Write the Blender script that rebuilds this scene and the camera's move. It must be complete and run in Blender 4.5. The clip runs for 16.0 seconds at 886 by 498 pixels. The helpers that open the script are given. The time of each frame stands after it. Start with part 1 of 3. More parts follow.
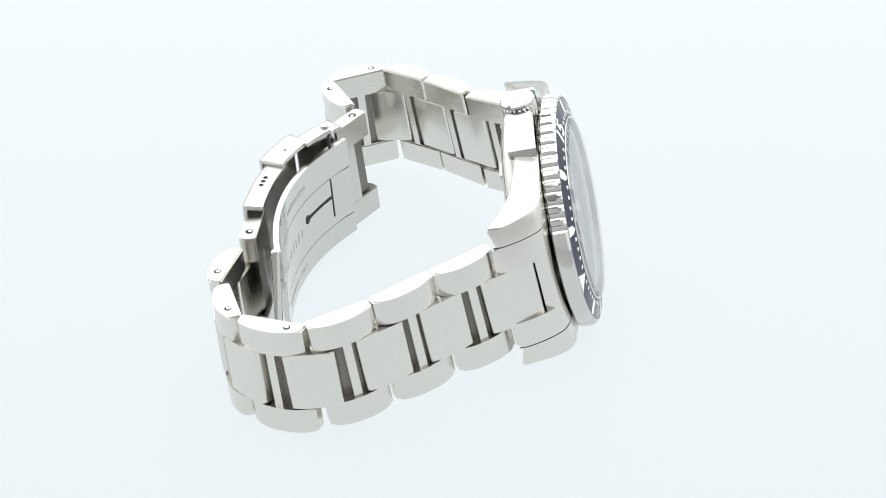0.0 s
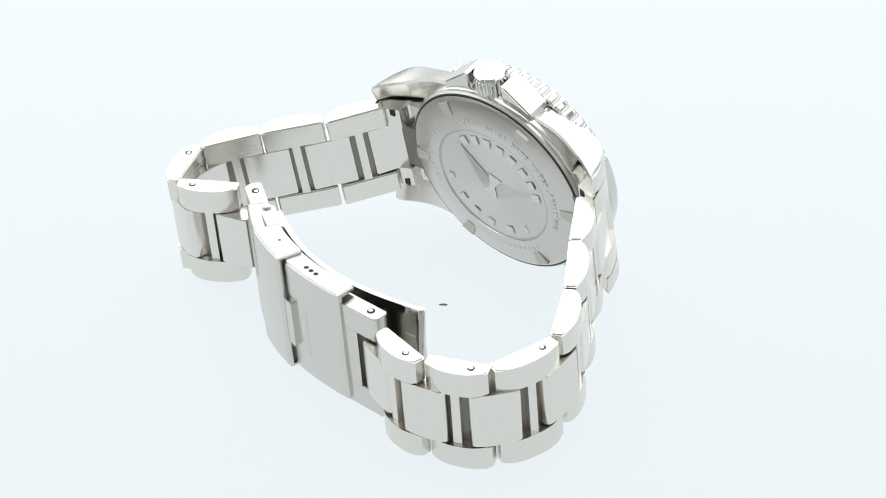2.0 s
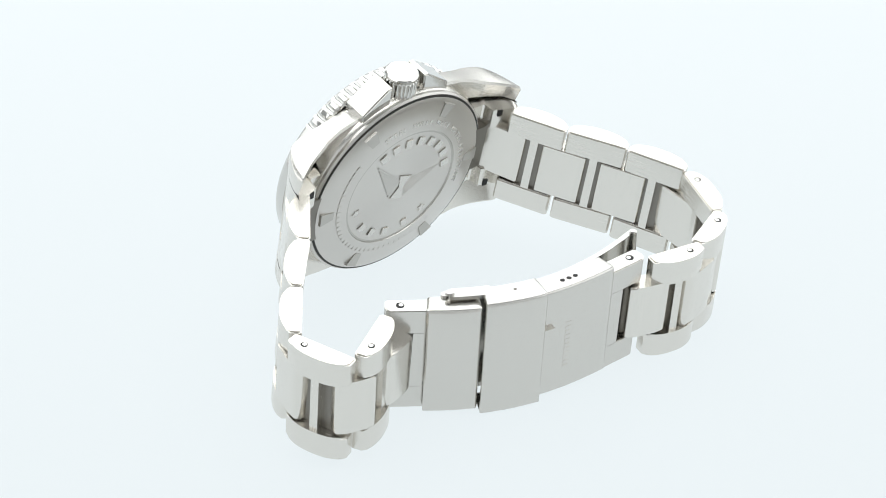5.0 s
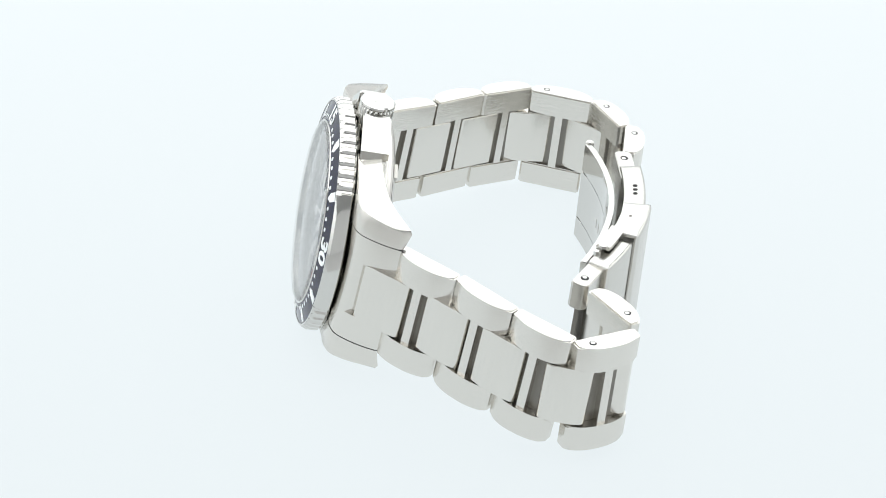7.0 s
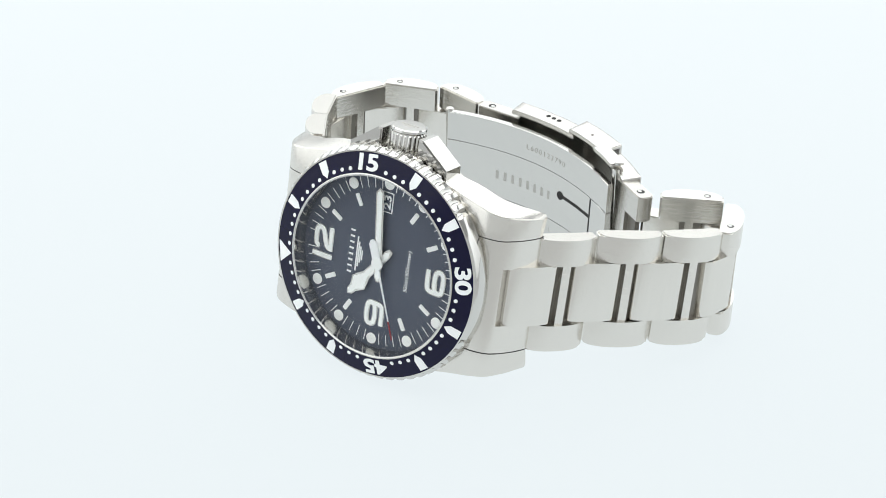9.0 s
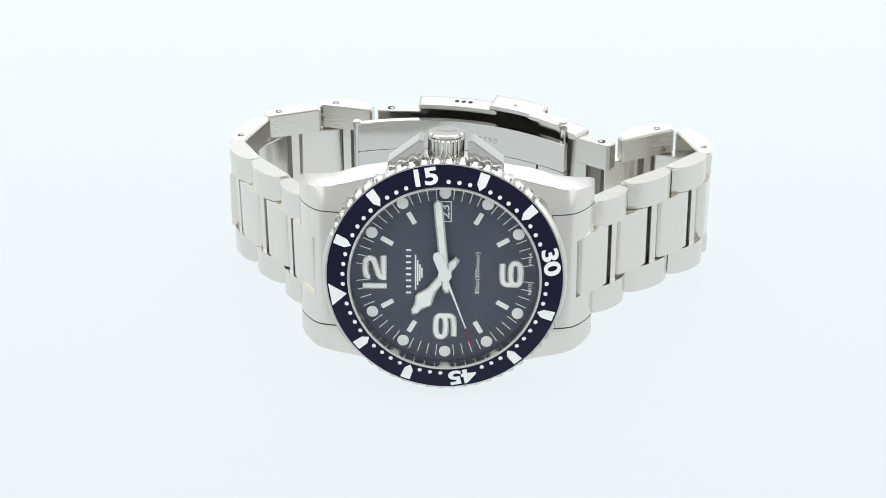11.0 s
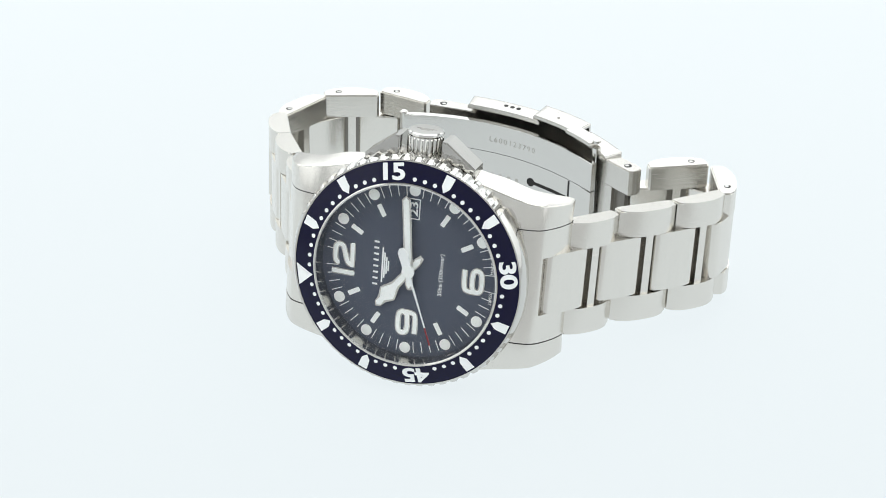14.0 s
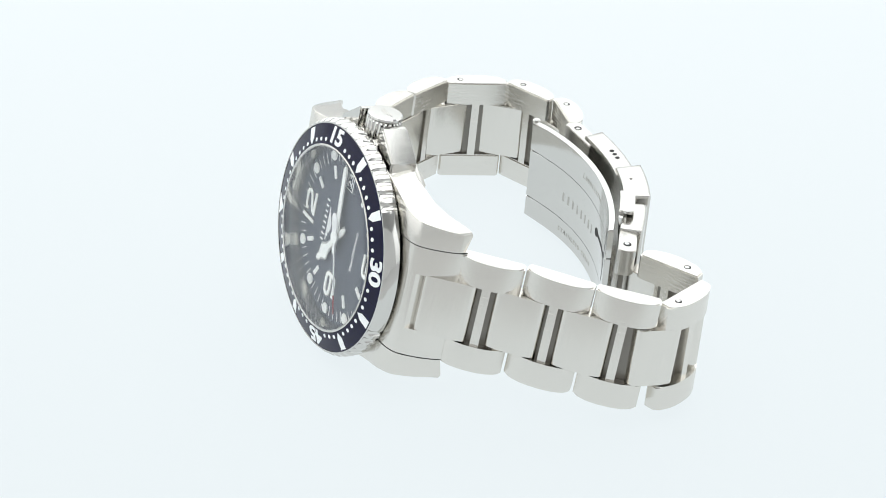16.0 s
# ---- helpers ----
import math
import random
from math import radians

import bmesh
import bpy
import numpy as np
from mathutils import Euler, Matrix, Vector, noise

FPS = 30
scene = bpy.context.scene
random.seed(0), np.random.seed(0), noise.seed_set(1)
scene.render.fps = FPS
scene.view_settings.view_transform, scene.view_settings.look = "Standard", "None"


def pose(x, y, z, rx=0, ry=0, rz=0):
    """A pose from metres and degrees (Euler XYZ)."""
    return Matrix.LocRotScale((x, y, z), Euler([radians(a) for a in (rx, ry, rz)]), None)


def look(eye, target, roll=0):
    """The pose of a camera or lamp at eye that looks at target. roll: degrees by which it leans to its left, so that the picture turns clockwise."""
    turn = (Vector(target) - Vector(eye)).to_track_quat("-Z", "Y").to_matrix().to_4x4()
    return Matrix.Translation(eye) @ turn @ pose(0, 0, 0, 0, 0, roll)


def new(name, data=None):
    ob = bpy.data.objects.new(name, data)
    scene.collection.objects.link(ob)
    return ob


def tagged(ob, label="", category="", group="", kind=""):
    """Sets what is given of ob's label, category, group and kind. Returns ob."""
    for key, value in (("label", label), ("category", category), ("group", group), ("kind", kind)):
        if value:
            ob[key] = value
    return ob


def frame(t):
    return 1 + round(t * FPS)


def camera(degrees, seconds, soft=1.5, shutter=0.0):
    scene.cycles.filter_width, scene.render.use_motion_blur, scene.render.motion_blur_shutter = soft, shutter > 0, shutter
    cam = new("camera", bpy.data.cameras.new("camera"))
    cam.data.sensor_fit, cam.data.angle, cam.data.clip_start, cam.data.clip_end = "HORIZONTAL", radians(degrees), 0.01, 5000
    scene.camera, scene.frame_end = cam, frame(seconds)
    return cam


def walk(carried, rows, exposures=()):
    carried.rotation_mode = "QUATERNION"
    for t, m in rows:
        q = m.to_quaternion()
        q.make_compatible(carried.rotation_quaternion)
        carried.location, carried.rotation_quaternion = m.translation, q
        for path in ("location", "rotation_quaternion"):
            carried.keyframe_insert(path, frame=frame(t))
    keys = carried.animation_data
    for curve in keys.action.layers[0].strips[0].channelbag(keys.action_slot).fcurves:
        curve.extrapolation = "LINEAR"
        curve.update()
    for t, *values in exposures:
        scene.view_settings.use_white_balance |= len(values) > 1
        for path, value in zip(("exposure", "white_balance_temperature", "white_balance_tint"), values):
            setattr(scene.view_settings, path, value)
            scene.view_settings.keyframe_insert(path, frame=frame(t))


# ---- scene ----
# Units: metres. Shapes are written in millimetres and scaled in part().
MM = 0.001
GROUND = -11.85            # height of the table top in the watch's own millimetres

# ---- camera: stands still and looks down on the turntable ----
cam = camera(23.32, 16.0, 0.95)
PITCH = radians(33.38)
EYE = Vector((-0.0009, -0.324, 0.2135 - GROUND * MM))
VIEW = look(EYE, EYE + Vector((0, math.cos(PITCH), -math.sin(PITCH))), -0.30)
walk(cam, [(0.0, VIEW), (16.0, VIEW)], exposures=[(0.0, 0.0), (16.0, 0.0)])

# ---- light: white product tent whose roof, walls, floor and table glow by set strength ----
world = bpy.data.worlds.new("studio")
scene.world = world
world.use_nodes = True
world.node_tree.nodes["Background"].inputs[0].default_value = (0.9, 0.95, 1.0, 1)
world.node_tree.nodes["Background"].inputs[1].default_value = 0.2


# ---- materials ----
def material(name, color, rough=0.5, metal=0.0, **extra):
    m = bpy.data.materials.new(name)
    m.use_nodes = True
    b = m.node_tree.nodes["Principled BSDF"]
    b.inputs["Base Color"].default_value = (*color, 1)
    b.inputs["Roughness"].default_value = rough
    b.inputs["Metallic"].default_value = metal
    for key, value in extra.items():
        b.inputs[key.replace("_", " ")].default_value = value
    return m


def node(m, kind, **values):
    n = m.node_tree.nodes.new(kind)
    for key, value in values.items():
        n.inputs[key.replace("_", " ")].default_value = value
    return n


def grain(m, stretch, rough_lo, rough_hi, bump, tint=0.06):
    """Brushed grain: noise drawn out along one axis drives roughness, colour and relief."""
    t, b = m.node_tree, m.node_tree.nodes["Principled BSDF"]
    co = t.nodes.new("ShaderNodeTexCoord")
    mp = t.nodes.new("ShaderNodeMapping")
    mp.inputs["Scale"].default_value = stretch
    t.links.new(co.outputs["Object"], mp.inputs["Vector"])
    fine = node(m, "ShaderNodeTexNoise", Scale=1.0, Detail=4.0, Roughness=0.6)
    t.links.new(mp.outputs["Vector"], fine.inputs["Vector"])
    broad = node(m, "ShaderNodeTexNoise", Scale=60.0, Detail=2.0)
    t.links.new(co.outputs["Object"], broad.inputs["Vector"])
    mix = t.nodes.new("ShaderNodeMath")
    mix.operation = "ADD"
    t.links.new(fine.outputs["Fac"], mix.inputs[0])
    t.links.new(broad.outputs["Fac"], mix.inputs[1])
    rng = node(m, "ShaderNodeMapRange", From_Min=0.6, From_Max=1.4, To_Min=rough_lo, To_Max=rough_hi)
    t.links.new(mix.outputs[0], rng.inputs["Value"])
    t.links.new(rng.outputs[0], b.inputs["Roughness"])
    base = b.inputs["Base Color"].default_value[:3]
    ramp = t.nodes.new("ShaderNodeMix")
    ramp.data_type = "RGBA"
    ramp.inputs[6].default_value = (*[c * (1 - tint) for c in base], 1)
    ramp.inputs[7].default_value = (*[min(1, c * (1 + tint)) for c in base], 1)
    t.links.new(fine.outputs["Fac"], ramp.inputs[0])
    t.links.new(ramp.outputs[2], b.inputs["Base Color"])
    if bump:
        bp = node(m, "ShaderNodeBump", Strength=bump, Distance=0.00004)
        t.links.new(fine.outputs["Fac"], bp.inputs["Height"])
        t.links.new(bp.outputs["Normal"], b.inputs["Normal"])
    return m


STEEL = (0.73, 0.708, 0.665)
brushed = grain(material("brushed_steel", STEEL, 0.3, 1.0), (150, 14000, 14000), 0.20, 0.30, 0.0, 0.05)
brushed_x = grain(material("brushed_steel_cross", STEEL, 0.3, 1.0), (14000, 14000, 150), 0.16, 0.25, 0.0, 0.06)
satin = grain(material("satin_steel", (0.64, 0.622, 0.588), 0.28, 1.0), (14000, 14000, 200), 0.20, 0.28, 0.0, 0.05)
polished = grain(material("polished_steel", (0.64, 0.63, 0.605), 0.08, 1.0), (400, 400, 400), 0.06, 0.12, 0.0, 0.02)
dark_steel = material("pin_steel", (0.35, 0.34, 0.32), 0.35, 1.0)
# steel darkened to stand in for the shade in gaps and recesses
recess_shade_steel = material("recess_shade_steel", (0.22, 0.208, 0.188), 0.35, 1.0)
engraved_steel = material("engraved_steel", (0.48, 0.465, 0.435), 0.34, 1.0)
hole_black = material("hole_black", (0.012, 0.011, 0.01), 0.6)
navy = grain(material("navy_insert", (0.004, 0.004, 0.026), 0.12, 0.0, Specular_IOR_Level=0.22), (900, 900, 900), 0.10, 0.14, 0.0, 0.01)
dial_blue = grain(material("dial_blue_grey", (0.088, 0.100, 0.132), 0.5, 0.0, Specular_IOR_Level=0.12), (500, 500, 500), 0.45, 0.55, 0.0, 0.05)
white_ink = material("white_ink", (0.9, 0.92, 0.92), 0.5)
lume = grain(material("lume", (0.92, 0.94, 0.92), 0.5), (2500, 2500, 2500), 0.45, 0.6, 0.0, 0.03)
red_ink = material("red_ink", (0.26, 0.02, 0.025), 0.5)


def clear_crystal(name):
    """Colourless pane: straight transmission, with a mirror gloss that grows towards grazing angles."""
    m = bpy.data.materials.new(name)
    m.use_nodes = True
    t = m.node_tree
    t.nodes.clear()
    facing = t.nodes.new("ShaderNodeLayerWeight")
    facing.inputs["Blend"].default_value = 0.5
    power = t.nodes.new("ShaderNodeMath")
    power.operation, power.inputs[1].default_value = "POWER", 4.0
    scale = t.nodes.new("ShaderNodeMath")
    scale.operation = "MULTIPLY_ADD"
    scale.inputs[1].default_value, scale.inputs[2].default_value = 0.99, 0.008
    through_light = t.nodes.new("ShaderNodeBsdfTransparent")
    gloss = t.nodes.new("ShaderNodeBsdfAnisotropic")
    gloss.inputs["Roughness"].default_value = 0.0
    mix = t.nodes.new("ShaderNodeMixShader")
    out = t.nodes.new("ShaderNodeOutputMaterial")
    t.links.new(facing.outputs["Facing"], power.inputs[0])
    t.links.new(power.outputs[0], scale.inputs[0])
    t.links.new(scale.outputs[0], mix.inputs[0])
    t.links.new(through_light.outputs[0], mix.inputs[1])
    t.links.new(gloss.outputs[0], mix.inputs[2])
    t.links.new(mix.outputs[0], out.inputs[0])
    return m


glass = clear_crystal("sapphire")
seam = material("seam_dark", (0.05, 0.048, 0.045), 0.5, 0.6)


def spun(m, amount):
    """Concentric or sunburst brushing: highlights fan out round the object's z axis."""
    t = m.node_tree.nodes.new("ShaderNodeTangent")
    t.direction_type, t.axis = "RADIAL", "Z"
    b = m.node_tree.nodes["Principled BSDF"]
    b.inputs["Anisotropic"].default_value = amount
    m.node_tree.links.new(t.outputs[0], b.inputs["Tangent"])
    return m


spun_steel = spun(grain(material("spun_steel", (0.62, 0.60, 0.57), 0.3, 1.0), (900, 900, 900), 0.28, 0.34, 0.0, 0.02), 0.8)


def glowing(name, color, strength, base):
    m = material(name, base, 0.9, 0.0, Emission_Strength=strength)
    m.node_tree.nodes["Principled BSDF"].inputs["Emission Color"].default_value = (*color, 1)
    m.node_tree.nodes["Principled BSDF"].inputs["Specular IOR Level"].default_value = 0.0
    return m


# the table's white is emission, so the watch throws hardly any shadow
table_glow = glowing("glowing_acrylic", (0.885, 0.958, 0.985), 0.9, (0.06, 0.06, 0.06))


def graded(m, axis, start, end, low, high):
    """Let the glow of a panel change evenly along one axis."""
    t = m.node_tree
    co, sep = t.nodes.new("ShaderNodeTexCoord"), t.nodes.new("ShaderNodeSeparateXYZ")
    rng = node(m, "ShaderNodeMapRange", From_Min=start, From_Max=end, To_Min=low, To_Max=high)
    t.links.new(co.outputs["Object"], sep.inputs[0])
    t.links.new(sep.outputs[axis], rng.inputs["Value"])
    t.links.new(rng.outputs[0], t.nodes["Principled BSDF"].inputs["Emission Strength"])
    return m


# table's lighter far side and roof light on the cloth, both painted as glow
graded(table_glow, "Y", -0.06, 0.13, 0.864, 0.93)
roof_glow = glowing("lit_roof_panel", (0.97, 1.0, 1.0), 1.5, (0.7, 0.7, 0.7))
# one tent cloth at several strengths; its lit and dim sides are set as glow
back_glow = graded(glowing("glowing_back_cloth", (0.95, 0.99, 1.0), 1.0, (0.5, 0.5, 0.5)), "Z", 0.1, 0.45, 0.3, 1.25)
wall_glow = glowing("glowing_roof_cloth", (0.95, 0.99, 1.0), 0.10, (0.3, 0.3, 0.3))
floor_glow = glowing("glowing_floor_cloth", (0.95, 0.99, 1.0), 0.28, (0.3, 0.3, 0.3))
front_glow = glowing("glowing_front_cloth", (0.95, 0.99, 1.0), 0.40, (0.3, 0.3, 0.3))
side_glow = graded(glowing("glowing_side_cloth", (0.95, 0.99, 1.0), 0.9, (0.5, 0.5, 0.5)), "Z", 0.05, 0.5, 0.65, 1.2)


# ---- mesh helpers (millimetres) ----
def part(name, bm, mat, parent=None, label="", at=None, smooth=35):
    """Link a bmesh in millimetres as one mesh object under a thing or a part."""
    bmesh.ops.scale(bm, vec=(MM, MM, MM), verts=bm.verts)
    bmesh.ops.recalc_face_normals(bm, faces=bm.faces)
    me = bpy.data.meshes.new(name)
    bm.to_mesh(me)
    bm.free()
    return place(name, me, mat, parent, label, at, smooth)


def place(name, me, mat, parent=None, label="", at=None, smooth=35):
    if mat and not me.materials:
        me.materials.append(mat)
        if smooth:
            me.shade_smooth()
            me.set_sharp_from_angle(angle=radians(smooth))
    ob = new(name, me)
    if parent:
        ob.parent = parent
    if at is not None:
        ob.matrix_local = at
    if label:
        tagged(ob, label)
    return ob


def mm(m):
    """A pose written in millimetres as one in metres."""
    m = m.copy()
    m.translation = m.translation * MM
    return m


def prism(bm, outline, z0, z1, bevel=0.0, shift=(0, 0), seg=2):
    """Extrude an outline from z0 to z1 (moved by shift at z1), edges rounded."""
    n = len(outline)
    a = [bm.verts.new((x, y, z0)) for x, y in outline]
    b = [bm.verts.new((x + shift[0], y + shift[1], z1)) for x, y in outline]
    fs = [bm.faces.new(a[::-1]), bm.faces.new(b)]
    fs += [bm.faces.new((a[i], a[(i + 1) % n], b[(i + 1) % n], b[i])) for i in range(n)]
    if bevel:
        edges = list(fs[0].edges) + list(fs[1].edges)
        bmesh.ops.bevel(bm, geom=edges, offset=bevel, segments=seg, affect="EDGES", clamp_overlap=True)
    return bm


def box(bm, x0, x1, y0, y1, z0, z1, bevel=0.0):
    n = len(bm.verts)
    prism(bm, [(x0, y0), (x1, y0), (x1, y1), (x0, y1)], z0, z1)
    bm.verts.ensure_lookup_table()
    if bevel:
        vs = set(bm.verts[n:])
        bmesh.ops.bevel(bm, geom=[e for e in bm.edges if e.verts[0] in vs], offset=bevel, segments=2, affect="EDGES", clamp_overlap=True)
    return bm


def lathe(bm, profile, seg=128, wave=None, closed=True):
    """Revolve (r, z) pairs round the z axis; wave(angle, r, z) may change r."""
    rings = []
    for r, z in profile:
        ring = []
        for i in range(seg):
            a = 2 * math.pi * i / seg
            q = wave(a, r, z) if wave else r
            ring.append(bm.verts.new((q * math.cos(a), q * math.sin(a), z)))
        rings.append(ring)
    last = len(rings) if closed else len(rings) - 1
    for k in range(last):
        p, q = rings[k], rings[(k + 1) % len(rings)]
        for i in range(seg):
            bm.faces.new((p[i], p[(i + 1) % seg], q[(i + 1) % seg], q[i]))
    if not closed:
        bm.faces.new(rings[0])
        bm.faces.new(rings[-1])
    return bm


def rod(bm, r, z0, z1, seg=20, at=(0, 0), bevel=0.0):
    return prism(bm, [(at[0] + r * math.cos(2 * math.pi * i / seg), at[1] + r * math.sin(2 * math.pi * i / seg)) for i in range(seg)], z0, z1, bevel)


def lettering(text, size, depth, bold=0.0, spacing=1.0):
    """A bmesh of flat letters in millimetres, centred, standing in the xy plane."""
    cu = bpy.data.curves.new("lettering", "FONT")
    cu.body, cu.size, cu.extrude, cu.offset = text, size, depth / 2, bold
    cu.align_x, cu.align_y, cu.space_character, cu.resolution_u = "CENTER", "CENTER", spacing, 6
    ob = new("lettering", cu)
    bpy.context.view_layer.update()
    me = bpy.data.meshes.new_from_object(ob.evaluated_get(bpy.context.evaluated_depsgraph_get()))
    bpy.data.objects.remove(ob)
    bpy.data.curves.remove(cu)
    bm = bmesh.new()
    bm.from_mesh(me)
    bpy.data.meshes.remove(me)
    return bm


def stroke(bm, path, w, z0, z1):
    """A bent flat bar of width w along a path, mitred at its corners."""
    pts = [Vector(p) for p in path]
    loop = pts[0] == pts[-1]
    if loop:
        pts = pts[:-1]
    for _ in range(2 if len(pts) > 2 else 0):
        cut = [p.lerp(q, f) for p, q in zip(pts, pts[1:] + pts[:1] * loop) for f in (0.25, 0.75)]
        pts = cut if loop else [pts[0]] + cut[1:-1] + [pts[-1]]
    n, rings = len(pts), []
    for i, p in enumerate(pts):
        a = (p - pts[i - 1]).normalized() if i or loop else (pts[1] - p).normalized()
        b = (pts[(i + 1) % n] - p).normalized() if i < n - 1 or loop else a
        na, nb = Vector((-a.y, a.x)), Vector((-b.y, b.x))
        m = (na + nb).normalized()
        m = m * (w / 2 / max(0.4, m.dot(na)))
        rings.append([bm.verts.new((q.x, q.y, z)) for q, z in ((p + m, z0), (p - m, z0), (p - m, z1), (p + m, z1))])
    for i in range(n if loop else n - 1):
        p, q = rings[i], rings[(i + 1) % n]
        for k in range(4):
            bm.faces.new((p[k], p[(k + 1) % 4], q[(k + 1) % 4], q[k]))
    if not loop:
        bm.faces.new(rings[0])
        bm.faces.new(rings[-1])
    return bm


def block_digit(text, w, h):
    """Square-shouldered figures 12, 6 and 9, about 4.9 wide and 4.1 high."""
    bm = bmesh.new()
    a, b, r = 1.95, 1.55, 0.55
    if text == "12":
        two = [(-0.85, 0.75), (-0.85, 1.05), (-0.35, b), (2.05, b), (2.55, 1.05), (2.55, 0.45), (2.1, 0.0), (-0.3, -0.62), (-0.85, -1.05), (-0.85, -b + 0.3)]
        stroke(bm, two, w, 0, h)
        stroke(bm, [(-1.35, -b), (3.0, -b)], w, 0, h + 0.004)
        stroke(bm, [(-2.45, -2.05), (-2.45, 2.05)], w, 0, h)
        return bm
    ring = [(-a + r, b), (a - r, b), (a, b - r), (a, -0.05 + r), (a - r, -0.15), (-a + r, -0.15), (-a, -0.15 + r), (-a, b - r), (-a + r, b)]
    stroke(bm, ring, w, 0, h)
    stroke(bm, [(a, 0.7), (a, -1.0), (a - r, -b), (-a + 0.1, -b)], w, 0, h + 0.004)
    return turned(bm, Matrix.Rotation(math.pi, 4, "Z")) if text == "6" else bm


def fitted(bm, w, h):
    """Stretch flat letters to a width and height, and give their edge a little depth."""
    xs, ys = [v.co.x for v in bm.verts], [v.co.y for v in bm.verts]
    cx, cy = (min(xs) + max(xs)) / 2, (min(ys) + max(ys)) / 2
    return turned(bm, Matrix.Diagonal((w / (max(xs) - min(xs)), h / (max(ys) - min(ys)), 1, 1)) @ Matrix.Translation((-cx, -cy, 0)))


def turned(bm, m):
    bmesh.ops.transform(bm, matrix=m, verts=bm.verts)
    return bm


# ---- the tent ----
def slab(name, label, mat, x0, x1, y0, y1, z0, z1):
    bm = bmesh.new()
    box(bm, x0, x1, y0, y1, z0, z1)
    return tagged(part(name, bm, mat, smooth=0), label, kind="structure")


slab("table", "white acrylic turntable surface, plain, glow put in to keep it shadowless", table_glow, -300, 300, -78, 330, -12, 0)
# unseen floor, added to darken what the steel reflects from the front
slab("floor", "unseen dim cloth floor, added to darken the steel's reflections", floor_glow, -900, 900, -900, 900, -40, -30)
slab("ceiling", "white cloth roof of a product tent, set to glow dimly", wall_glow, -900, 900, -900, 900, 704, 714)
slab("ceiling_panel", "bright square light panel under a tent roof", roof_glow, -600, 600, -420, 850, 690, 700)
slab("wall_back", "white tent cloth wall, light from above put into its glow", back_glow, -900, 900, 900, 910, -40, 700)
slab("wall_left", "white tent cloth wall, light from above put into its glow", side_glow, -910, -900, -900, 900, -40, 700)
slab("wall_right", "white tent cloth wall, light from above put into its glow", side_glow, 900, 910, -900, 900, -40, 700)
slab("wall_front", "unseen white tent cloth front, glow set for reflections", front_glow, -900, 900, -910, -900, -40, 700)

bm = bmesh.new()
lathe(bm, [(0.02, 0.10), (0.5, 0.07), (0.8, 0.0)], 20, None, False)
part("scuff", turned(bm, Matrix.Translation((-0.9, -0.6, 0.002)) @ Matrix.Diagonal((1.0, 0.55, 1, 1))), dark_steel, bpy.data.objects["table"], "small grey scuff")

# ---- the watch: one thing that turns with the table ----
watch = new("wristwatch")
tagged(watch, "steel diving watch with navy bezel lying on a white table", "watch")
LIFT = Vector((0, 0, -GROUND))

# The case leans back; x runs to six o'clock, y to the crown, z out of the dial.
NORMAL = Vector((0.0816, -0.9693, 0.2320)).normalized()
SIX = Vector((0.9965, 0.0839, 0.0)).normalized()
CROWN = NORMAL.cross(SIX).normalized()
CASE = Matrix((SIX, CROWN, NORMAL)).transposed().to_4x4()
CASE.translation = Vector((2.20, -23.74, 9.79)) + LIFT
AT = mm(CASE)
BEZEL_TURN = radians(9.9)


def clock(minutes):
    """Unit way from the dial's centre towards a minute mark."""
    a = radians(6 * minutes)
    return -math.cos(a), math.sin(a)


def lug_top(u):
    """Height of the case's upper face along the 12-6 line: flat under the bezel, then a fall that steepens to the tip."""
    return float(np.interp(u, [0, 16, 17.5, 19, 20.5, 21.4, 22.2, 22.9, 23.6, 24.4, 25.0, 25.45, 25.6], [-3.6, -3.6, -3.5, -3.55, -3.85, -4.2, -4.75, -5.65, -6.7, -8.2, -9.7, -11.2, -12.0]))


def lug_edge(u):
    """Half width of the case at the edge between the lug's upper face and its flank, which leans outward below it."""
    return float(np.interp(u, [0, 8, 11, 14, 16.5, 18.5, 20, 22, 24, 25.1, 25.6], [18.2, 17.8, 17.1, 16.3, 15.7, 15.3, 15.0, 14.7, 14.25, 13.9, 13.5]))


def lug_out(u):
    """Half width of the case at the lugs."""
    return float(np.interp(u, [0, 8, 11, 14, 15.5, 17, 18.5, 20, 21.5, 23, 24.5, 25.2, 25.6], [18.8, 18.5, 17.9, 17.4, 16.95, 16.4, 15.8, 15.4, 15.1, 14.8, 14.5, 14.2, 13.7]))


def lug_low(u):
    return float(np.interp(u, [0, 11, 14, 17, 18.5, 20, 21.5, 23, 24.5, 25.2, 25.6], [-8.2, -7.9, -8.1, -8.6, -9.1, -9.7, -10.35, -11.2, -12.1, -12.5, -12.6]))


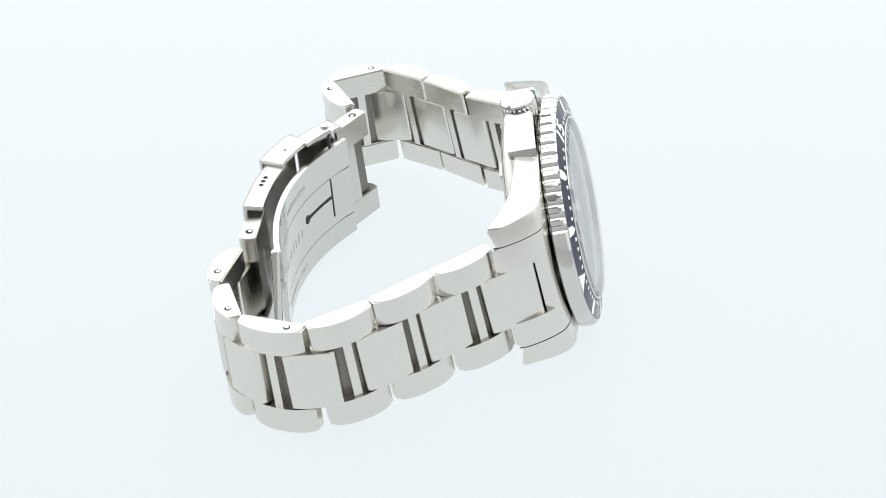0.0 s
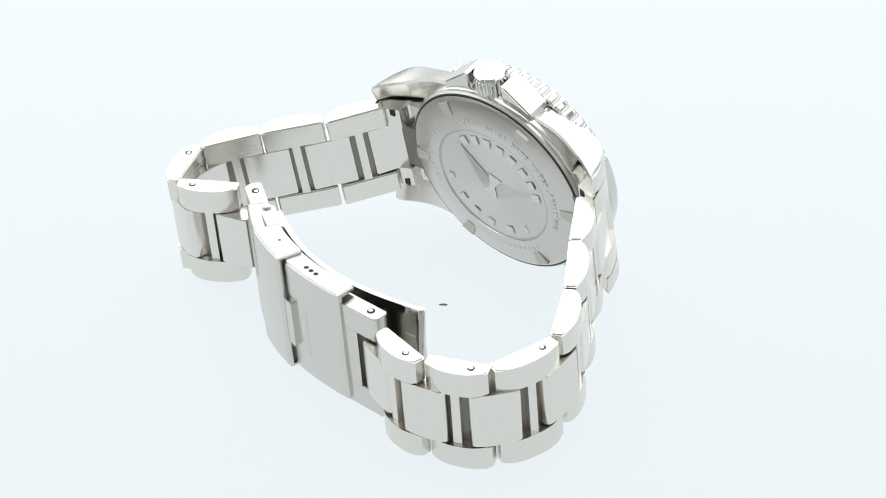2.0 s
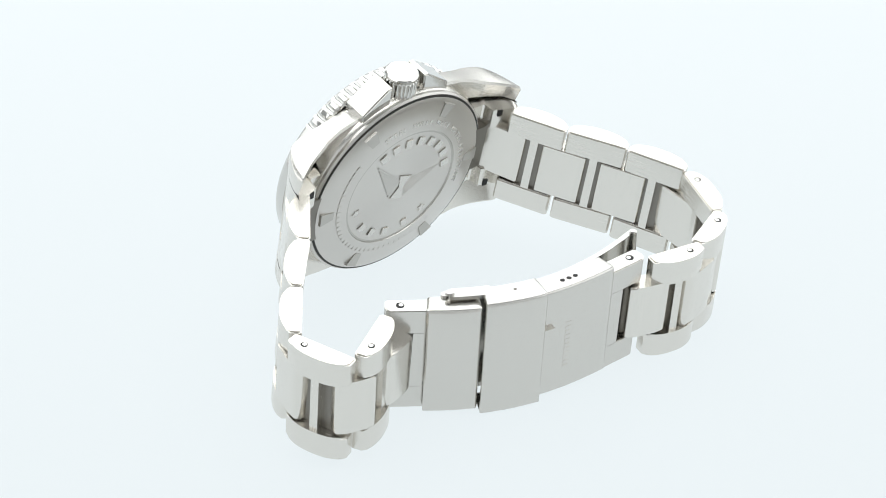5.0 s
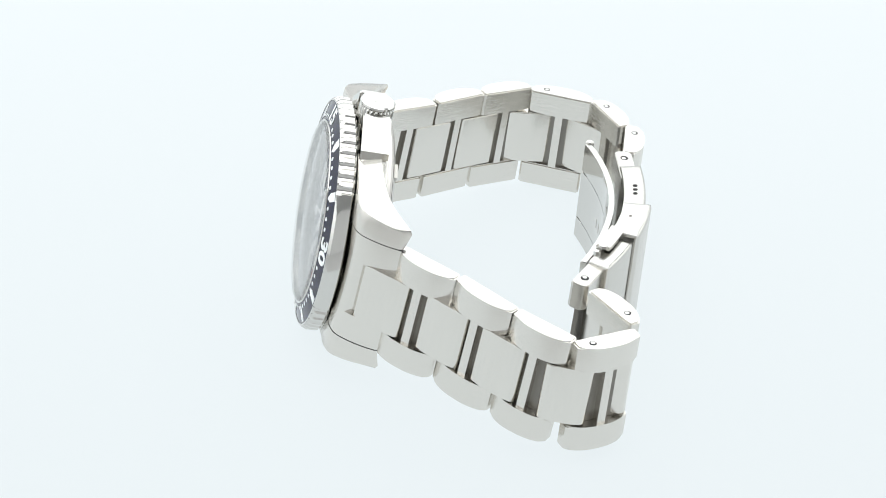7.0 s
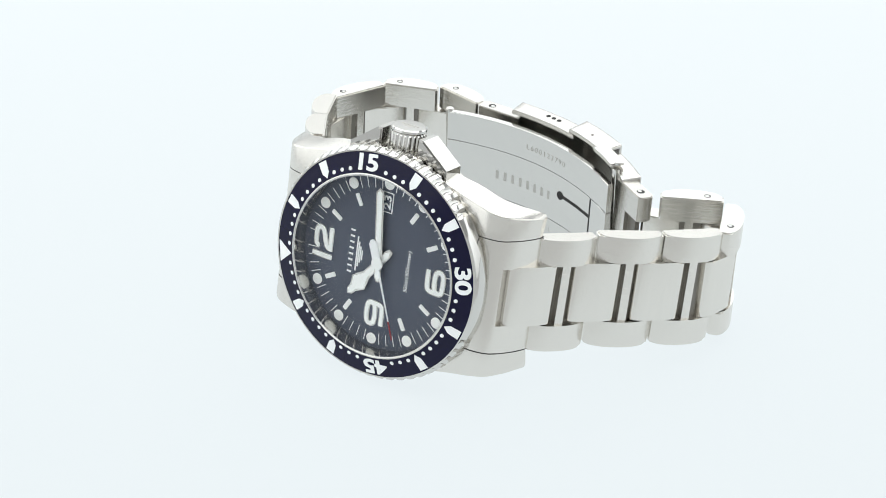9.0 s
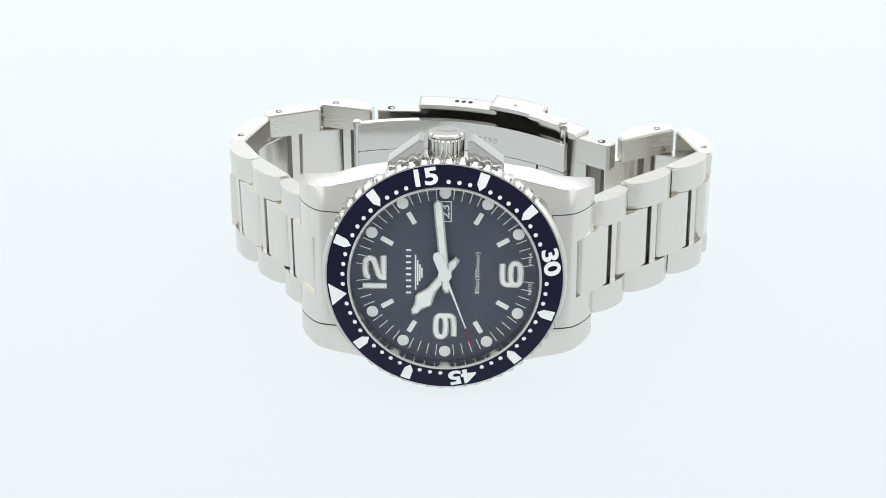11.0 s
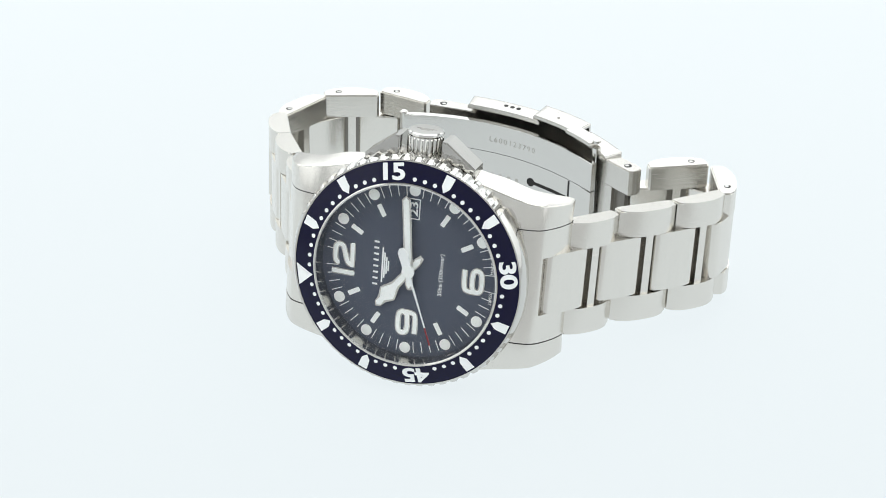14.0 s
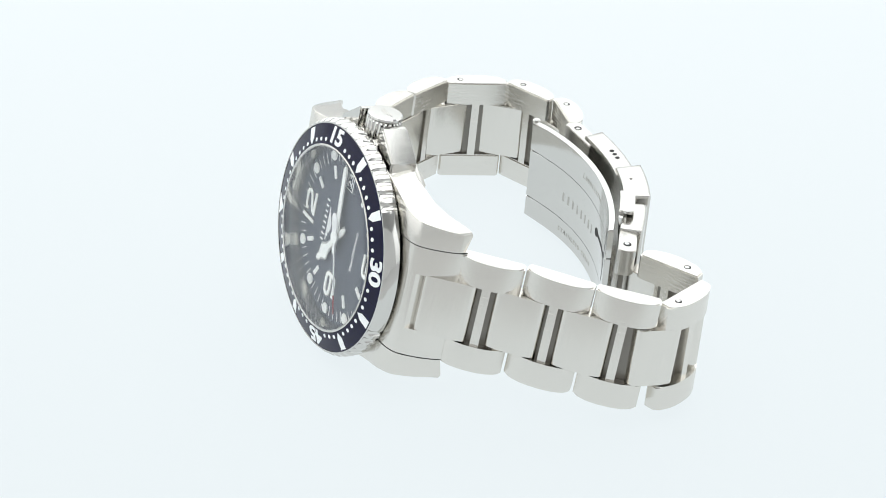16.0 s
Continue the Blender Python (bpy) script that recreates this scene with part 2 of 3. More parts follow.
def build_case():
    bm = bmesh.new()
    lathe(bm, [(14, -3.7), (19.6, -3.7), (20.1, -4.2), (20.3, -6.8), (20.2, -8.6), (19.9, -9.0), (14, -9.0)], 128)
    case = part("case", bm, brushed, watch, "brushed stainless steel middle case with lugs", AT)
    for side in (1, -1):
        bm = bmesh.new()
        rings = []
        for i in range(121):
            x = 25.35 * math.sin(radians(90 * (i - 60) / 60))
            u = abs(x)
            out, top, edge, low = lug_out(u), lug_top(u), lug_edge(u), lug_low(u)
            e = min(0.28, (top - low) / 4)
            ring = [(10.4, min(low + 2.2, (low + top) / 2)), (out - 0.5, low), (out, low + e), (edge, top - e), (edge - 0.08, top - 0.4 * e), (edge - e, top), (10.4, top)]
            rings.append([bm.verts.new((x, side * y, z)) for y, z in ring])
        for p, q in zip(rings, rings[1:]):
            n = len(p)
            for k in range(n):
                f = bm.faces.new((p[k], p[(k + 1) % n], q[(k + 1) % n], q[k]))
                f.material_index = 1 if k == 2 else 0
        bm.faces.new(rings[0])
        bm.faces.new(rings[-1])
        bar = part("lug_bar", bm, brushed, case, "brushed steel lug side with smooth flank")
        bar.data.materials.append(satin)
    for side in (1, -1):
        bm = bmesh.new()
        outline = [(side * 9.9, 16.5), (side * 9.75, 19.2), (side * 4.6, 23.1), (side * 3.7, 23.1), (side * 3.7, 17.0)]
        prism(bm, outline if side < 0 else outline[::-1], -8.7, -3.8, 0.25)
        part("crown_guard", bm, polished, case, "polished steel crown guard")
    bm = bmesh.new()

    def flutes(a, r, z):
        return r - 0.22 * (0.5 + 0.5 * math.cos(24 * a)) if 0.5 < z < 3.9 and r > 3 else r
    lathe(bm, [(0.6, -1.5), (2.6, -1.5), (2.6, 0.3), (2.95, 0.35), (3.1, 0.6), (3.1, 3.6), (2.85, 3.85), (2.9, 4.0), (3.1, 4.2), (3.05, 4.55), (2.8, 4.75), (0.6, 4.8)], 192, flutes, False)
    turned(bm, Matrix.Translation((0, 19.3, -6.5)) @ pose(0, 0, 0, -90))
    crown = part("crown", bm, polished, watch, "polished fluted steel winding crown", AT)
    for k, w in enumerate((1.7, 1.2, 0.7)):
        bm = bmesh.new()
        box(bm, -w, w, 24.07, 24.13, -6.9 + 0.4 * k, -6.7 + 0.4 * k)
        part("crown_emblem", bm, satin, crown)
    return case


def build_bezel():
    at = AT @ Matrix.Rotation(BEZEL_TURN, 4, "Z")

    def teeth(a, r, z):
        if r < 20.3:
            return r
        deg = math.degrees(a) % 180
        if deg < 31 or deg > 149:
            return r
        k = (math.degrees(a) % 6) / 6
        return r - 0.44 * math.sqrt(max(0.0, 1 - (abs(k - 0.5) / 0.29) ** 2))
    bm = bmesh.new()
    lathe(bm, [(16.0, -3.4), (20.2, -3.4), (20.5, -3.3), (20.85, -3.0), (20.85, -1.35), (20.6, -0.8), (20.25, -0.36), (20.0, -0.36), (19.95, -0.8), (16.5, 0.0), (16.45, 0.58), (16.25, 0.66), (16.0, 0.58)], 720, teeth)
    bezel = part("bezel", bm, polished, watch, "polished steel rotating bezel with notched rim", at)
    bm = bmesh.new()
    lathe(bm, [(16.5, 0.1), (19.95, -0.75), (19.95, -0.42), (16.5, 0.45)], 160)
    part("bezel_insert", bm, navy, bezel, "glossy navy blue bezel insert")

    slope = Matrix.Rotation(math.atan2(-0.87, 3.45), 4, "X")

    def on_slope(cx, cy, r):
        """The pose of a mark on the sloping insert: y points outward, z off its surface."""
        out = Matrix.Rotation(math.atan2(cy, cx) - math.pi / 2, 4, "Z")
        return out @ Matrix.Translation((0, r, 0.455 - 0.87 * (r - 16.5) / 3.45)) @ slope
    for m in range(60):
        cx, cy = clock(m)
        if m % 15 == 0 and m:
            bm = fitted(lettering(str(m), 3.15, 0.06, 0.10, 0.95), 3.9 if m == 15 else 4.8, 2.95)
            turned(bm, on_slope(cx, cy, 18.25) @ Matrix.Translation((0, 0, 0.02)))
            part("bezel_number", bm, white_ink, bezel)
        elif m == 0:
            bm = bmesh.new()
            prism(bm, [(-2.0, 1.5), (0, -1.5), (2.0, 1.5)], 0, 0.05)
            part("bezel_triangle", turned(bm, on_slope(cx, cy, 18.25)), white_ink, bezel)
            bm = bmesh.new()
            rod(bm, 0.75, 0, 0.12, 24, (0, 0.4))
            part("bezel_pearl", turned(bm, on_slope(cx, cy, 18.25)), lume, bezel)
        elif m % 5 == 0:
            bm = bmesh.new()
            prism(bm, [(-0.85, 1.5), (-0.75, -0.55), (0, -1.55), (0.75, -0.55), (0.85, 1.5)], 0, 0.05)
            part("bezel_marker", turned(bm, on_slope(cx, cy, 18.25)), white_ink, bezel)
        elif m not in (14, 16, 29, 31, 44, 46):
            bm = bmesh.new()
            rod(bm, 0.36, 0, 0.05, 14)
            part("bezel_dot", turned(bm, on_slope(cx, cy, 17.25)), white_ink, bezel)
    return bezel


def build_dial():
    bm = bmesh.new()
    lathe(bm, [(0.5, -2.9), (16.1, -2.9), (16.1, -2.6), (0.5, -2.6)], 96, None, False)
    dial = part("dial", bm, dial_blue, watch, "dark blue-grey sunburst dial with white markers", AT)
    bm = bmesh.new()
    lathe(bm, [(15.9, -2.58), (16.2, -2.58), (16.2, 0.2), (16.05, 0.2)], 128)
    part("chapter_ring", bm, satin, dial, "brushed steel ring round the dial")
    top = -2.6
    for m in range(60):
        cx, cy = clock(m)
        out = Matrix.Translation((0, 0, top)) @ Matrix.Rotation(math.atan2(cy, cx) - math.pi / 2, 4, "Z")
        bm = bmesh.new()
        if m % 5:
            box(bm, -0.065, 0.065, 13.2, 15.2, 0, 0.03)
            part("minute_tick", turned(bm, out), white_ink, dial)
            continue
        if m not in (0, 30):
            rod(bm, 1.0, 0, 0.28, 28, (0, 14.35), 0.12)
            part("hour_dot", turned(bm, out), lume, dial)
        if m not in (0, 15, 30, 45):
            bm = bmesh.new()
            box(bm, -0.42, 0.42, 10.2, 12.5, 0, 0.22, 0.08)
            part("hour_baton", turned(bm, out), lume, dial)
    upright = Matrix.Rotation(radians(90), 4, "Z")
    for text, minutes, r in (("12", 0, 12.0), ("6", 30, 11.3), ("9", 45, 9.7)):
        cx, cy = clock(minutes)
        for w, h, mat in ((1.08, 0.16, polished), (0.62, 0.24, lume)):
            bm = turned(block_digit(text, w, h), Matrix.Translation((cx * r, cy * r, top)) @ upright)
            part("numeral", bm, mat, dial)
    # name under twelve as plain bars, winged badge as plain shapes
    for i in range(8):
        bm = bmesh.new()
        y = (i - 3.5) * 1.1 + 0.2
        box(bm, -6.65, -5.75, y - 0.17, y + 0.17, top, top + 0.05)
        part("name_bar", bm, white_ink, dial)
    for k in range(4):
        bm = bmesh.new()
        w = (3.2, 2.3, 1.5, 0.9)[k]
        box(bm, -5.15 + 0.36 * k, -4.88 + 0.36 * k, -w, w, top, top + 0.05)
        part("badge_bar", bm, white_ink, dial)
    bm = fitted(lettering("30bar(300meter)", 1.12, 0.04, 0.0), 7.6, 0.95)
    part("depth_text", turned(bm, Matrix.Translation((5.6, 0, top + 0.03)) @ upright), white_ink, dial)
    for word, m in (("SWISS", 31.8), ("MADE", 28.2)):
        cx, cy = clock(m)
        bm = lettering(word, 0.8, 0.04)
        part("small_text", turned(bm, Matrix.Translation((cx * 14.75, cy * 14.75, top + 0.03)) @ upright), white_ink, dial)
    # date window at three
    bm = bmesh.new()
    box(bm, -1.1, 1.1, 9.2, 12.9, top, top + 0.08)
    part("date_frame", bm, white_ink, dial)
    bm = bmesh.new()
    box(bm, -0.92, 0.92, 9.38, 12.72, top + 0.01, top + 0.10)
    part("date_disc", bm, dial_blue, dial)
    bm = fitted(lettering("23", 1.9, 0.04, 0.04), 2.5, 1.45)
    part("date_text", turned(bm, Matrix.Translation((0, 11.05, top + 0.13)) @ upright), white_ink, dial)


def build_hands():
    def hand(name, minutes, z, outline, fill, label):
        cx, cy = clock(minutes)
        out = Matrix.Translation((0, 0, z)) @ Matrix.Rotation(math.atan2(cy, cx) - math.pi / 2, 4, "Z")
        bm = bmesh.new()
        full = outline + [(-x, y) for x, y in outline[::-1] if x]
        prism(bm, full, 0, 0.18, 0.05, seg=1)
        ob = part(name, turned(bm, out), polished if name != "second_hand" else white_ink, watch, label, AT)
        if fill:
            bm = bmesh.new()
            prism(bm, fill + [(-x, y) for x, y in fill[::-1] if x], 0.1, 0.24)
            part("lume_fill", turned(bm, out), lume, ob)
        return ob, out
    hand("hour_hand", 51.2, -2.15, [(0, 9.4), (0.75, 8.7), (0.75, 7.6), (1.75, 6.0), (0.75, 3.6), (0.75, 1.2), (0.75, -2.4), (0.45, -3.6), (0, -3.6)],
         [(0, 9.0), (0.5, 8.5), (0.5, 7.4), (1.4, 6.0), (0.5, 3.9), (0.5, 1.0), (0.5, -2.3), (0, -3.3)], "white filled steel hour hand")
    hand("minute_hand", 14.1, -1.85, [(0, 13.6), (0.8, 12.8), (0.8, 1.2), (0.7, -2.6), (0.4, -3.4), (0, -3.4)],
         [(0, 13.2), (0.5, 12.6), (0.5, 1.0), (0.45, -2.5), (0, -3.1)], "white filled steel minute hand")
    ob, out = hand("second_hand", 41.6, -1.55, [(0, 10.3), (0.13, 10.3), (0.16, 0.5), (0.8, -0.6), (0.85, -3.6), (0.35, -4.3), (0, -4.3)], None, "thin white second hand with red tip")
    bm = bmesh.new()
    box(bm, -0.12, 0.12, 10.3, 13.6, 0, 0.18)
    part("red_tip", turned(bm, out), red_ink, ob, "red tip")
    bm = bmesh.new()
    rod(bm, 1.15, -1.6, -1.25, 24, (0, 0), 0.1)
    part("hub", bm, lume, ob)


def build_crystal():
    bm = bmesh.new()
    lathe(bm, [(0.3, 0.1), (16.0, 0.1), (16.0, 0.8), (15.7, 1.0), (0.3, 1.0)], 128, None, False)
    ob = part("crystal", bm, glass, watch, "clear sapphire crystal", AT, 0)
    ob.visible_shadow = False


def build_case_back():
    bm = bmesh.new()
    lathe(bm, [(0.5, -8.9), (19.9, -8.9), (19.9, -9.5), (19.6, -9.9), (19.2, -9.8), (19.1, -10.1), (17.8, -10.6), (12.9, -11.2), (12.6, -11.2), (12.5, -11.0), (0.5, -11.0)], 128, None, False)
    back = part("case_back", bm, spun_steel, watch, "brushed steel screw-down case back with raised emblem", AT)
    for k in range(6):
        bm = bmesh.new()
        prism(bm, [(-1.35, 18.3), (-0.85, 15.4), (0.85, 15.4), (1.35, 18.3)], -10.96, -10.3)
        part("wrench_notch", turned(bm, Matrix.Rotation(radians(60 * k + 30), 4, "Z")), engraved_steel, back)
    bm = bmesh.new()
    lathe(bm, [(19.05, -9.7), (19.5, -9.7), (19.5, -9.96), (19.05, -10.1)], 128)
    part("seam", bm, seam, back, "dark seam round the case back")
    bm = bmesh.new()
    lathe(bm, [(12.15, -10.8), (12.5, -10.8), (12.5, -11.03), (12.15, -11.03)], 96)
    part("medallion_groove", bm, engraved_steel, back)
    behind = Matrix.Rotation(math.pi, 4, "Y")

    def ring_text(text, r, size, start, step, name):
        for i, ch in enumerate(text):
            if ch == " ":
                continue
            a = radians(start - step * i)
            bm = lettering(ch, size, 0.12, 0.01)
            m = behind @ Matrix.Translation((r * math.cos(a), r * math.sin(a), 11.06)) @ Matrix.Rotation(a - math.pi / 2, 4, "Z")
            part(name, turned(bm, m), satin, back)
    ring_text("STEEL SWISS MADE WATER-RESISTANT", 14.2, 1.5, 112, 4.2, "engraved_letter")
    for a in range(8, 126, 16):
        bm = bmesh.new()
        box(bm, -0.85, 0.85, -0.95, 0.95, 0, 0.28, 0.12)
        w = radians(a)
        part("raised_bar", turned(bm, behind @ Matrix.Translation((10.3 * math.cos(w), 10.3 * math.sin(w), 10.95)) @ Matrix.Rotation(w - math.pi / 2, 4, "Z")), satin, back)
    for a in (218, 238, 258, 284):
        bm = bmesh.new()
        box(bm, -0.8, 0.8, -0.85, 0.85, 0, 0.28, 0.12)
        w = radians(a)
        part("raised_bar", turned(bm, behind @ Matrix.Translation((10.3 * math.cos(w), 10.3 * math.sin(w), 10.95)) @ Matrix.Rotation(w - math.pi / 2, 4, "Z")), satin, back)
    for a in range(140, 306, 5):
        bm = bmesh.new()
        box(bm, -0.42, 0.42, -0.6, 0.6, 0, 0.1, 0.04)
        w = radians(a)
        part("engraved_bar", turned(bm, behind @ Matrix.Translation((14.2 * math.cos(w), 14.2 * math.sin(w), 10.99)) @ Matrix.Rotation(w - math.pi / 2, 4, "Z")), spun_steel, back)
    for a in (190, 308):
        bm = bmesh.new()
        w = radians(a)
        prism(bm, [((0.95 if k % 2 == 0 else 0.4) * math.sin(radians(36 * k)), (0.95 if k % 2 == 0 else 0.4) * math.cos(radians(36 * k))) for k in range(10)][::-1], 10.95, 11.15)
        part("raised_star", turned(bm, behind @ Matrix.Translation((10.3 * math.cos(w), 10.3 * math.sin(w), 0)) @ Matrix.Rotation(w - math.pi / 2, 4, "Z")), satin, back)
    for side in (1, -1):
        for k in range(9):
            bm = bmesh.new()
            box(bm, 0.8 + 0.15 * k, 9.3 - 0.85 * k, -0.17, 0.17, 0.03, 0.10, 0.03)
            part("wing_feather", turned(bm, behind @ Matrix.Rotation(radians(-20), 4, "Z") @ Matrix.Translation((0, 0.9 - 0.48 * k, 10.95)) @ (Matrix.Rotation(math.pi, 4, "Y") @ Matrix.Translation((0, 0, -0.25)) if side < 0 else Matrix()) @ Matrix.Rotation(radians(24), 4, "Z")), spun_steel, back)
    bm = bmesh.new()
    prism(bm, [(-1.6, 2.6), (1.6, 2.6), (0.4, 0), (1.6, -2.6), (-1.6, -2.6), (-0.4, 0)], 10.95, 11.2, 0.08)
    part("hourglass_emblem", turned(bm, behind @ Matrix.Rotation(radians(-20), 4, "Z")), satin, back)


case = build_case()
build_bezel()
build_dial()
build_hands()
build_crystal()
build_case_back()


def build_end_links():
    for side in (1, -1):
        end = None
        for y0, y1, x1 in ((-5.2, 5.2, 22.4), (5.2, 10.2, 25.5), (-10.2, -5.2, 25.5)):
            bm = bmesh.new()
            rings = []
            for i in range(31):
                x = 16.0 + (x1 - 16.0) * i / 30
                top = lug_top(x) - 0.06
                low = float(np.interp(x, [16, 20.4, 20.7, 25.5], [-8.8, -8.8, -11.1, -12.7])) if end else float(np.interp(x, [16, 22.4], [-9.3, -6.6]))
                rings.append([bm.verts.new((side * x, y, z)) for y, z in ((max(y0, -9.4), low), (min(y1, 9.4), low), (y1, top), (y0, top))])
            for p, q in zip(rings, rings[1:]):
                for k in range(4):
                    bm.faces.new((p[k], p[(k + 1) % 4], q[(k + 1) % 4], q[k]))
            bm.faces.new(rings[0])
            bm.faces.new(rings[-1])
            if end:
                part("end_link_arm", bm, brushed_x, end)
            else:
                end = part("end_link", bm, brushed_x, watch, "brushed steel end link between the lugs", AT)
        # filler block in the first gap, its shade painted in
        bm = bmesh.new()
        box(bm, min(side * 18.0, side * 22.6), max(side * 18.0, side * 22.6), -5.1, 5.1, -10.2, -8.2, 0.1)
        part("knuckle", bm, recess_shade_steel, end, "steel knuckle filling the joint, darkened for the gap's shade")
        for y in (-10.3, 10.3):
            bm = bmesh.new()
            rings = []
            for i in range(24):
                x = 17.0 + 8.4 * i / 23
                rings.append([bm.verts.new((side * x, y + dy, lug_top(x) + dz)) for dy, dz in ((-0.12, -1.2), (0.12, -1.2), (0.12, -0.16), (-0.12, -0.16))])
            for p, q in zip(rings, rings[1:]):
                for k in range(4):
                    bm.faces.new((p[k], p[(k + 1) % 4], q[(k + 1) % 4], q[k]))
            bm.faces.new(rings[0])
            bm.faces.new(rings[-1])
            part("seam", bm, seam, end, "dark seam beside the lug")
        for y in (-8.7, 8.7):
            bm = bmesh.new()
            box(bm, side * 22.4 - 0.8, side * 22.4 + 0.8, y - 0.7, y + 0.7, -11.74, -10.9)
            part("spring_bar_notch", bm, hole_black, end)


build_end_links()

# ---- bracelet: each row lists the ends of a link's upper edge in plan, and its height ----
SIX_SIDE = [((25.5, -8.3, 17.0), (31.6, 1.2, 15.4)), ((31.6, 1.2, 15.3), (39.1, 10.3, 13.6)), ((39.1, 10.3, 13.5), (45.3, 19.5, 11.9)),
            ((46.0, 19.9, 11.4), (40.9, 30.7, 10.9)), ((38.6, 30.4, 10.7), (29.0, 24.1, 11.1))]
TWELVE_SIDE = [((-22.9, -10.9, 16.5), (-29.3, -2.0, 14.6)), ((-29.3, -2.0, 14.5), (-36.4, 7.0, 12.4)), ((-36.4, 7.0, 12.3), (-42.2, 16.7, 10.3)),
               ((-42.1, 17.2, 9.9), (-39.0, 29.2, 8.9)), ((-38.9, 29.9, 8.7), (-29.0, 34.7, 8.6)), ((-28.8, 36.0, 8.6), (-18.1, 34.6, 9.0))]
WIDTH = 20.6


def lean(y, mirror):
    return radians(float(np.interp(y, [-10, 15, 26, 40], [12.6, 8.5, 5.5, 4.5] if mirror else [13.4, 11.0, 5.5, 4.5])))


def link_pose(a, b, mirror):
    """x along the link, y out of the ring, z up along the bracelet's width."""
    a, b = Vector(a), Vector(b)
    y = (a.y + b.y) / 2
    t = lean(y, mirror)
    up = Vector((-0.043 if mirror and y < 15 else -0.01, math.sin(t), math.cos(t))).normalized()
    along = (b - a)
    along = (along - up * along.dot(up)).normalized()
    outward = along.cross(up) if not mirror else up.cross(along)
    m = Matrix((along, outward, up)).transposed().to_4x4()
    m.translation = a + LIFT
    return m, (b - a).length


def d_shape(length):
    """Plan of an outer link: flat inside, bowed outside, ends rounded."""
    pts = [(0.35, -1.7), (length - 0.35, -1.7), (length, -1.35)]
    for i in range(13):
        u = 1 - i / 12
        pts.append((length * u, 0.35 + 1.75 * (1 - abs(2 * u - 1) ** 2.6)))
    pts.append((0, -1.35))
    return pts


def centre_piece(length):
    """Plan of a centre link: a pillow with rounded ends, a little bowed outside."""
    h, pts = length / 2, []
    for cx, cy, r, a0 in ((h - 0.6, -0.95, 0.6, -90), (h - 0.95, 0.68, 0.95, 0), (-h + 0.95, 0.68, 0.95, 90), (-h + 0.6, -0.95, 0.6, 180)):
        for k in range(5):
            a = radians(a0 + 22.5 * k)
            x = cx + r * math.cos(a)
            y = cy + r * math.sin(a)
            pts.append((x, y + (0.22 * (1 - (x / h) ** 2) if y > 1.2 else 0)))
        if a0 == 0:
            pts += [(f * h, 1.63 + 0.22 * (1 - f * f)) for f in (0.5, 0.2, -0.2, -0.5)]
    return pts


def build_links():
    for chain, mirror, pins, first, last in ((SIX_SIDE, False, (3, 4), 21.0, (24.1, 23.8, 11.2)), (TWELVE_SIDE, True, (3, 4, 5), -21.0, (-12.4, 32.9, 9.9))):
        joint = []
        for i, (a, b) in enumerate(chain):
            m, length = link_pose(a, b, mirror)
            d = d_shape(length - 0.25)
            bm = bmesh.new()
            prism(bm, d, -4.75, 0, 0.26)
            prism(bm, d, -WIDTH, -WIDTH + 4.75, 0.26)
            h = length / 2
            box(bm, h - 0.75, h + 0.75, -1.5, 1.6, -WIDTH + 4.6, -4.6)
            link = part("outer_link", bm, brushed, watch, "brushed steel H-shaped bracelet link", mm(m))
            # filler behind the bar; its dark colour paints the shade of both gaps
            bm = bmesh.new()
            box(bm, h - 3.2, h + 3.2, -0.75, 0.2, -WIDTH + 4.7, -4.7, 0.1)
            part("knuckle", bm, recess_shade_steel, link)
            if i in pins:
                bm = bmesh.new()
                rod(bm, 0.62, -0.2, 0.02, 16, (2.9, 0.1))
                part("pin_hole", bm, hole_black, link)
                bm = bmesh.new()
                rod(bm, 0.47, -0.2, 0.05, 16, (2.95, 0.0), 0.06)
                part("pin", bm, polished, link, "steel bracelet pin")
            joint.append((Vector(a), Vector(b)))
        # centre pieces bridge each joint from bar to bar
        mids = [(a + b) / 2 for a, b in joint]
        start = CASE @ Vector((first, 10.2, -5.8)) - LIFT
        stops = [start] + mids + [Vector(last)]
        for k, (p, q) in enumerate(zip(stops, stops[1:])):
            trim0 = (1.5, 1.5, 1.28)[min(k, 2)]
            trim1 = 1.9 if k == len(stops) - 2 else 1.5 if k == 0 else 1.28
            way = (q - p).normalized()
            p2, q2 = p + way * trim0, q - way * trim1
            mid = (p2 + q2) / 2
            if 0 < k < len(joint):
                corner = (joint[k - 1][1] + joint[k][0]) / 2
                mid = mid.lerp(corner - way * (corner - mid).dot(way), 0.55)
            m, _ = link_pose(mid, mid + way, mirror)
            bm = bmesh.new()
            prism(bm, centre_piece((q2 - p2).length), -WIDTH + 4.85, -4.85, 0.16)
            part("centre_link", bm, brushed_x, watch, "brushed steel centre link", mm(m))


build_links()


# ---- folding clasp ----
COVER = np.polyfit([26, 23.6, 15, 5.4, -2, -9.6, -18], [24.0, 26.3, 31.5, 34.3, 35.4, 35.5, 34.4], 3)
BLADE = np.polyfit([-20.5, -10, 0, 6, 15, 20], [26.4, 29.0, 29.3, 28.4, 25.2, 22.6], 3)


